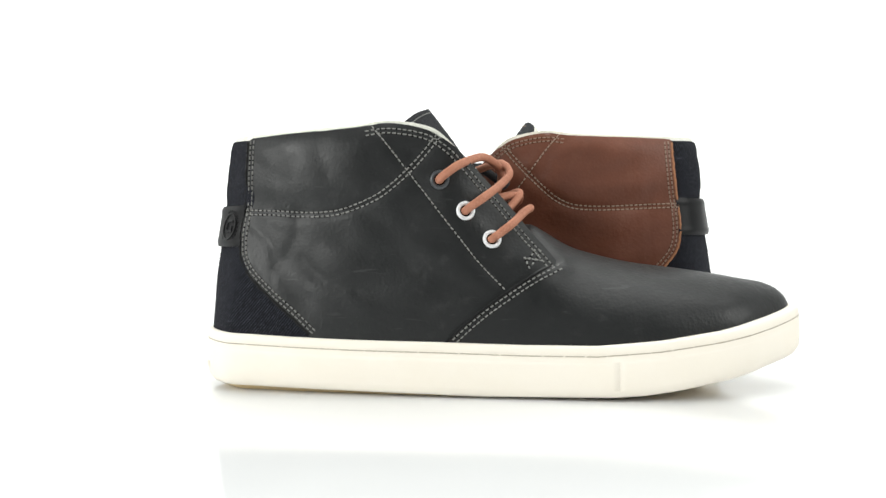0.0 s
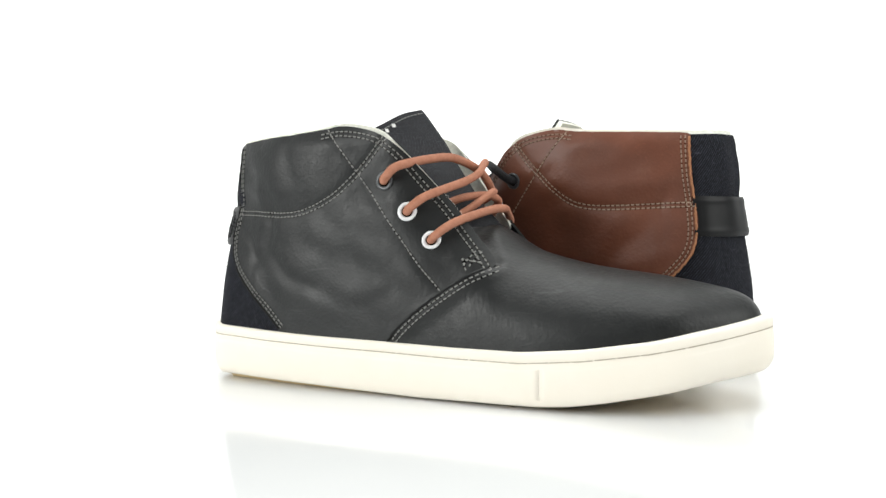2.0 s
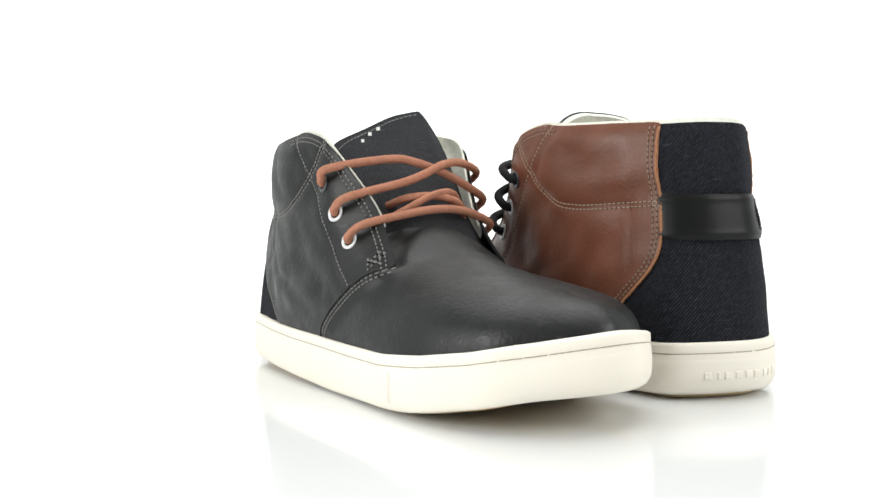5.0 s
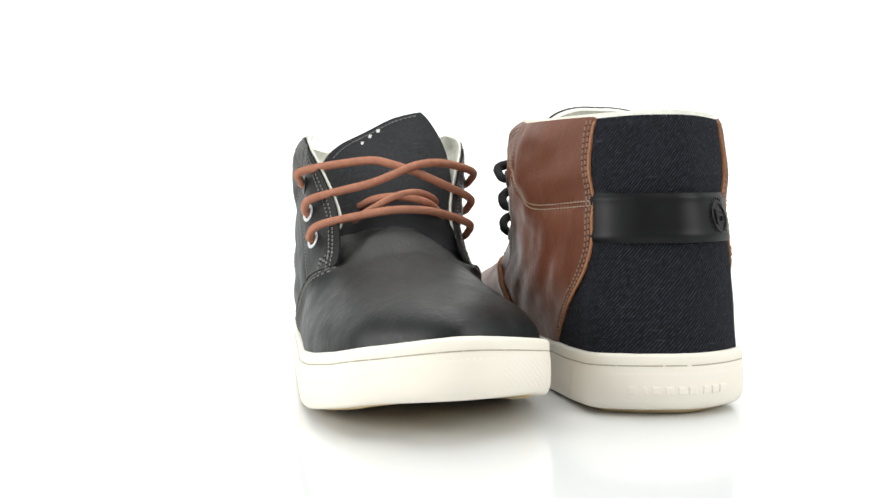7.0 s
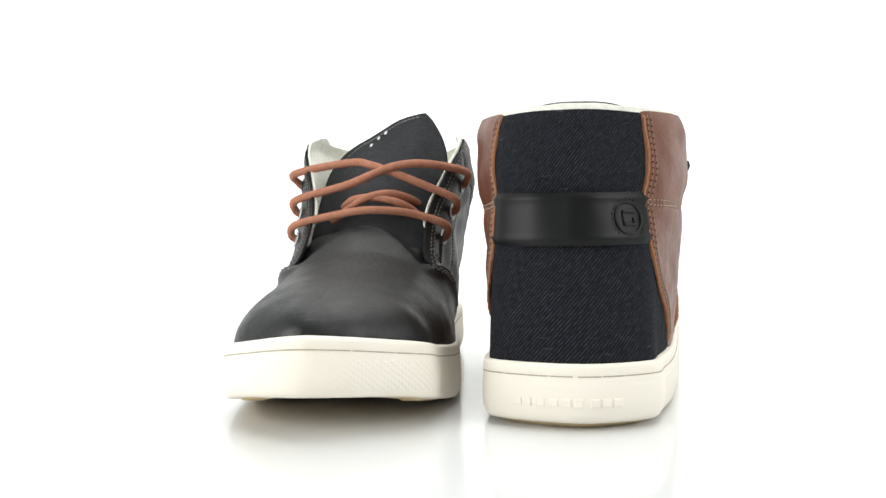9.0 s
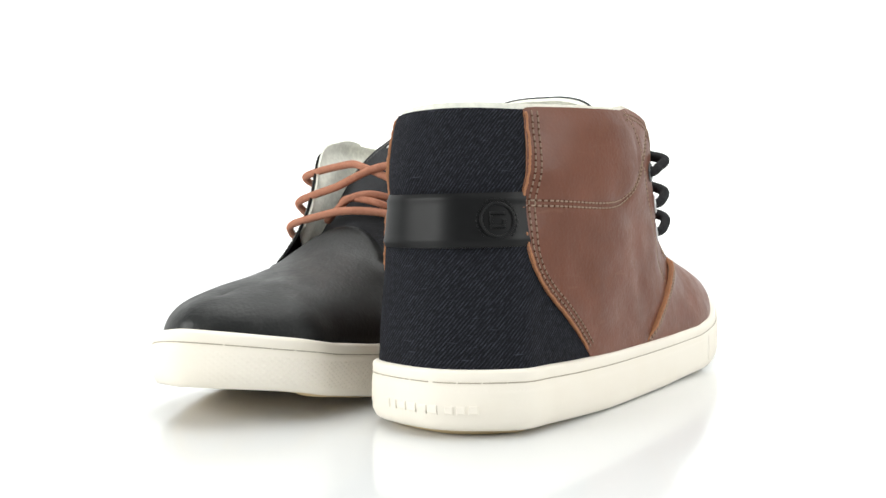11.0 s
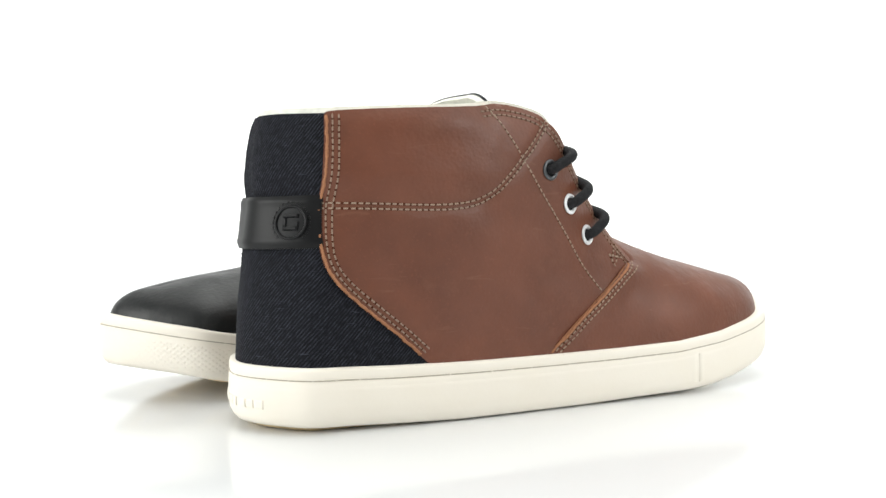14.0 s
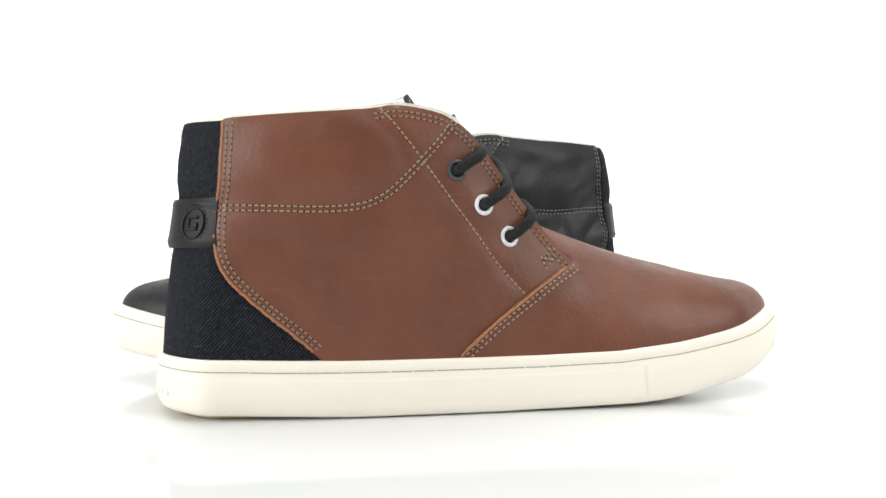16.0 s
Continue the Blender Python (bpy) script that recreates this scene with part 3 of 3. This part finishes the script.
    if p is not None:
        n = np.array(n) if n[0] < 0 else -np.array(n)
        v, f = ring(p, n, 7.2, 0.7, 0.1)
        badge = to_object("badge", v * MM, f, [STRAP], strap, "round pressed badge")
        across = np.cross((0, 0, 1.0), n)
        across /= np.linalg.norm(across)
        for k in range(24):
            w = 2 * math.pi * k / 24
            d = across * math.cos(w) + np.array((0, 0, math.sin(w)))
            q, m, _, _ = skin.tree.find_nearest(Vector(np.array(p) + d * 8.9 + n * 0.5))
            m = np.array(m) if np.array(m) @ n > 0 else -np.array(m)
            v, f, _ = pellet(np.array(q), np.cross(m, d), m, 1.3, 1.0, 0.35)
            to_object("badge_tooth", v * MM, f, [STRAP], badge, smooth=False)
        for a, b0, w, h in ((0, 3.0, 7.0, 1.5), (-2.9, 0.2, 1.5, 4.4), (0.0, -2.8, 7.0, 1.5), (2.9, -0.9, 1.5, 2.6)):
            q, m, _, _ = skin.tree.find_nearest(Vector(np.array(p) + across * a + np.array((0, 0, b0)) + n * 0.5))
            v, f, _ = pellet(np.array(q), across, n, w, h, 0.75)
            to_object("badge_bar", v * MM, f, [STRAP], badge, smooth=False)
    return skins


def tongue_place(s, y, drop, back=0.0, bend=(20.0, 0.7, 0.9)):
    """s 0 at the throat, 1 at the tip; y across"""
    x = np.interp(s, (0, 0.15, 0.35, 0.6, 0.8, 1.0, 1.1), (163, 153, 139, 121, 109, 99, 94))
    z = np.interp(s, (0, 0.15, 0.35, 0.6, 0.8, 1.0, 1.1), (74, 87, 103, 126, 142, 156, 162)) - drop * s
    k = smooth(0.25, 0.85, s)
    x = x - back * s
    low = y ** 2 / 70.0
    high = np.sqrt((np.where(y < bend[0], bend[1], bend[2]) * (y - bend[0])) ** 2 + 9) - 3
    return np.stack([x - low * 0.75 * (1 - k) - high * k, y, z - low * 0.42 * (1 - k)], -1)


def add_tongue(shoe, look_):
    ns, ny = 60, 54
    s = np.repeat(np.linspace(0, 1.1, ns), ny)
    y = np.tile(np.linspace(-54, 46, ny), ns)
    p = tongue_place(s, y, look_["drop"], look_["back"], look_["bend"])
    rows = np.c_[p, y, s * 100]
    faces = [f[::-1] for f in grid_faces(ns, ny)]
    poly = spline([(-47, -5), (-48, 40), (-46, 58)] + look_["tip"] + [(34, 74), (35, 60), (34, 40), (33, -5)], 4)
    d = inside(rows[:, 3:5], poly)
    rows, faces = clip(rows, faces, d)
    n = normals(rows[:, :3], faces)
    if n[:, 0].mean() < 0:
        faces = [f[::-1] for f in faces]
    tongue = sheet("tongue", rows, faces, -0.2, 1.2, [TONGUE], shoe, "charcoal canvas tongue")
    rows2 = rows.copy()
    sheet("tongue_lining", rows2, faces, -3.2, -0.3, [FLEECE], tongue, "cream fleece backing")
    pieces = []
    line = shifted(spline(look_["tip"][:5], 8), -3.2)
    line = resample(line, 2.6)
    q = tongue_place(line[:, 1] / 100, line[:, 0], look_["drop"], look_["back"], look_["bend"])
    e = tongue_place(line[:, 1] / 100 + 0.02, line[:, 0], look_["drop"], look_["back"], look_["bend"])
    for i in range(1, len(q) - 1):
        along = q[i + 1] - q[i - 1]
        up = np.cross(along, e[i] - q[i])
        up = up if up[0] > 0 else -up
        up /= np.linalg.norm(up)
        pieces.append(pellet(q[i] + up * 1.25, along, up, 1.8, 0.6, 0.25))
    stitches("stitching", pieces, look_["thread"], tongue)
    for y0, s0, w in ((-17.0, 0.785, 2.0), (-11.0, 0.845, 2.3), (-5.0, 0.892, 2.6)):
        a = tongue_place(np.array([s0, s0, s0 + 0.02]), np.array([y0 - 1, y0 + 1, y0]), look_["drop"], look_["back"], look_["bend"])
        along = a[1] - a[0]
        up = np.cross(along, a[2] - a[0])
        up = up if up[0] > 0 else -up
        v, f, _ = pellet((a[0] + a[1]) / 2 + up / np.linalg.norm(up) * 1.25, along, up, w, 2.3, 0.2)
        to_object("print_bar", v * MM, f, [WHITE_PRINT], tongue, smooth=False)


def add_lace(shoe, look_, skins):
    """three rungs through the eyelets: a straight one below, two that cross above, and a crossed pair beneath"""
    eyes = {}
    for sign in (-1, 1):
        for k, (x, z) in enumerate(EYELETS):
            eyes[sign, k] = skins[sign].side(x, z, sign)
    r = look_["lace_radius"]
    pieces = []

    def over_edge(sign, k):
        """where a strand leaves its eyelet and slips over the flap's edge"""
        x, z = EYELETS[k]
        p0, n0 = eyes[sign, k]
        pts = [p0 - n0 * 4, p0 + n0 * 0.4, p0 + n0 * (r + 0.35) + np.array([2.6, 0, 2.1])]
        for share in (9.0,):
            g = skins[sign].side(x + share, z + share * 0.8, sign)
            if g is not None:
                pts.append(g[0] + g[1] * (r + 2.8))
        return pts

    def strand(k0, k1, mids):
        pts = over_edge(-1, k0) + list(map(np.array, mids)) + over_edge(1, k1)[::-1]
        pieces.append(tube(spline(pts, 8), r, 12, 0.9))

    strand(0, 1, [(129, -26, 126.5), (135, -10, 124.5), (139, 7, 119.5), (138, 23, 113)])
    strand(1, 0, [(141, -27, 113), (144, -11, 118), (141, 7, 123.5), (135, 24, 125)])
    strand(2, 2, [(152, -29, 96.5), (155, -14, 98.5), (155, 3, 98.5), (151, 18, 96.5)])
    for k in (-1, 1):
        pts = [(138, -28 * k - 6, 93), (144, -21 * k - 4, 99), (149, -10 * k - 2, 104.5 + k), (148, 6 * k - 2, 107 + k), (140, 19 * k - 3, 105), (130, 25 * k - 4, 101)]
        pieces.append(tube(spline(pts, 9), r, 12, 0.9))
    v, f, u = joined(pieces)
    to_object("lace", v * MM, f, [look_["lace"]], shoe, look_["lace_label"], u * MM)


def form_last(look_):
    """bends the plain last into the form of one shoe"""
    LAST.update(look_["form"])
    LEAN[:] = look_["lean"]
    shift = LAST["sole_shift"]
    OUTLINE[:] = PLAIN_OUTLINE + (shift, 0)
    OUTLINE[17] += LAST["heel_corner"]
    OUTLINE[1] -= LAST["heel_corner"][0] * -0.7, LAST["heel_corner"][1]
    OUTLINE[13:, 1] += LAST["inner_heel"] * (1 - smooth(60, 150, OUTLINE[13:, 0]))
    FEATHER[:] = outline_inset(FEATHER_IN)
    COLLAR_SEAM[:] = spline(look_["collar_seam"], 5)
    HEEL_EDGE[:] = HEEL_SEAM
    HEEL_EDGE[:, 0] += np.interp(HEEL_SEAM[:, 1], (23, 38, 66, 97, 120, 142), LAST["heel_seam"])


def add_shoe(look_):
    shoe = new("sneaker")
    form_last(look_)
    add_sole(shoe)
    skins = add_upper(shoe, look_)
    add_tongue(shoe, look_)
    add_lace(shoe, look_, skins)
    return tagged(shoe, look_["label"], "shoe", "pair of chukka sneakers")


# ---- the place ----
def add_table():
    n = 24
    prof = [(-6.0, 0.0), (-2.0, 0.0), (-0.6, 0.0), (0.6, 0.0), (2.02, 0.0)] + [(2.0 + 1.2 * math.sin(a), 1.2 - 1.2 * math.cos(a)) for a in np.linspace(0.06, math.pi / 2, 14)] + [(3.2, 4.0)]
    xs = np.linspace(-6, 6, n)
    verts = [(x, y, z) for y, z in prof[:5] for x in xs]
    to_object("ground", verts, [f[::-1] for f in grid_faces(5, n)], [ACRYLIC], label="glossy white acrylic table top", smooth=False)
    # the sweep behind takes the paper with the added glow
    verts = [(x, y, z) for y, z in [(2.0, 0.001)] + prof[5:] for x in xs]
    to_object("backdrop", verts, [f[::-1] for f in grid_faces(len(prof) - 4, n)], [GLOW_PAPER], label="seamless white paper backdrop with an added even glow")
    for name in ("ground", "backdrop"):
        tagged(bpy.data.objects[name], category="floor" if name == "ground" else "backdrop", kind="structure")


add_table()
black = dict(
    pit=HOLE,
    hide=leather("black_waxed_leather", (0.0058, 0.0067, 0.0069), (0.05, 0.051, 0.052), 0.44, 0.37, 0.4), raw=plain("black_raw_edge", (0.012, 0.012, 0.012), 0.85, 0.2),
    thread=plain("grey_thread", (0.25, 0.248, 0.235), 0.8, 0.2), edge_thread=plain("dark_grey_thread", (0.22, 0.218, 0.205), 0.8, 0.2), lace=braid("tan_lace", (0.46, 0.212, 0.138), (0.36, 0.152, 0.093)), lace_radius=2.35, seed=1.0, dents=2.4, collar_seam=[(2, 98.3), (18, 97.8), (30, 97), (43, 96.6), (55, 97.5), (65, 100.3), (76, 105), (84, 110.5), (93, 118.5), (101, 127), (108, 135.5)], creases=(([(33, 96), (33, 86), (27, 74)], 1.0, 4.5), ([(36, 72), (47, 61), (64, 55)], 1.3, 4.5), ([(6, 90), (16, 82), (22, 70)], 1.0, 3.5), ([(70, 52), (92, 46), (112, 52)], 0.8, 5.0), ([(48, 139), (47, 128), (50, 118)], 0.45, 4.5)), drop=2.6, back=0.0, bend=(20.0, 0.7, 0.9), tip=[(-39, 70), (-28, 80), (-10, 91), (5, 100), (19, 105.5), (22.5, 105), (29, 91)], sink=6.0, lean=(6.5, 2.4),
    form=dict(rim=(0, 0, 0, 0, 0), foot=(2.8, 1.8, 0.4), heel_lean=(-0.3, 0.6, 1.6, 2.4, 3.3, 3.0, 0.8), heel_seam=(1, 1, 0, 0, 0, 0), sole_shift=0.0, inner_heel=0.0, heel_corner=(-1.0, 0.3)),
    quarter="black waxed leather side panel", vamp="black waxed leather vamp with faint scuffs", lace_label="tan round lace",
    label="black leather chukka sneaker with tan laces and cream sole")
brown = dict(
    pit=plain("brown_needle_hole", (0.085, 0.035, 0.022), 0.9, 0.05),
    hide=leather("brown_leather", (0.130, 0.0442, 0.0238), (0.20, 0.09, 0.053), 0.41, 0.36, 0.42), raw=plain("tan_raw_edge", (0.38, 0.178, 0.095), 0.9, 0.1, 900, 0.0006),
    thread=plain("taupe_thread", (0.37, 0.275, 0.205), 0.8, 0.2), edge_thread=plain("umber_thread", (0.30, 0.215, 0.16), 0.8, 0.2), lace=braid("black_lace", (0.012, 0.012, 0.013), (0.03, 0.03, 0.033)), lace_radius=2.75, seed=20.0, dents=1.5, collar_seam=[(2, 97.6), (18, 97.2), (30, 96.8), (43, 96.4), (56, 96.6), (67, 98.2), (76, 102.6), (84, 109.5), (93, 118.5), (101, 127), (108, 135.5)], creases=(([(70, 137), (80, 128), (84, 118)], 0.7, 3.5), ([(95, 60), (110, 44)], 0.6, 6.0)), drop=2.0, back=2.5, bend=(-4.0, 0.5, 0.5), tip=[(-36, 80), (-29, 92), (-17, 97.5), (-4, 99), (9, 98), (21, 93), (29, 84)], sink=0.0, lean=(0.0, 0.0),
    form=dict(rim=(-2.9, -2.6, -2.0, -0.8, 0), foot=(2.6, 0.0, 0.0), heel_lean=(-0.8, 0.5, 2.2, 3.3, 4.4, 3.8, 1.2), heel_seam=(5.5, 5, 3, 1.6, 2.4, 3.4), sole_shift=1.5, inner_heel=1.0, heel_corner=(-2.0, 0.5)),
    quarter="brown leather side panel with raw tan edge", vamp="brown leather vamp with raw tan edge", lace_label="black round lace",
    label="brown leather chukka sneaker with black laces and cream sole")
SHOES = ((add_shoe(black), (-108.48, -26.83), -4.34), (add_shoe(brown), (149.07, 52.17), 171.2))


# ---- movement: both shoes ride round on a turntable ----
def turned(t):
    return -9.76 * t + 0.01198 * t * (t - 16) + 0.000573 * t * (t - 16) * (t - 8)


def motions():
    for ob, (x, y), heading in SHOES:
        walk(ob, [(k / 2, pose(0, 0, 0, 0, 0, turned(k / 2)) @ pose(x * MM, y * MM, -FLOOR * MM, 0, 0, heading)) for k in range(33)])


motions()
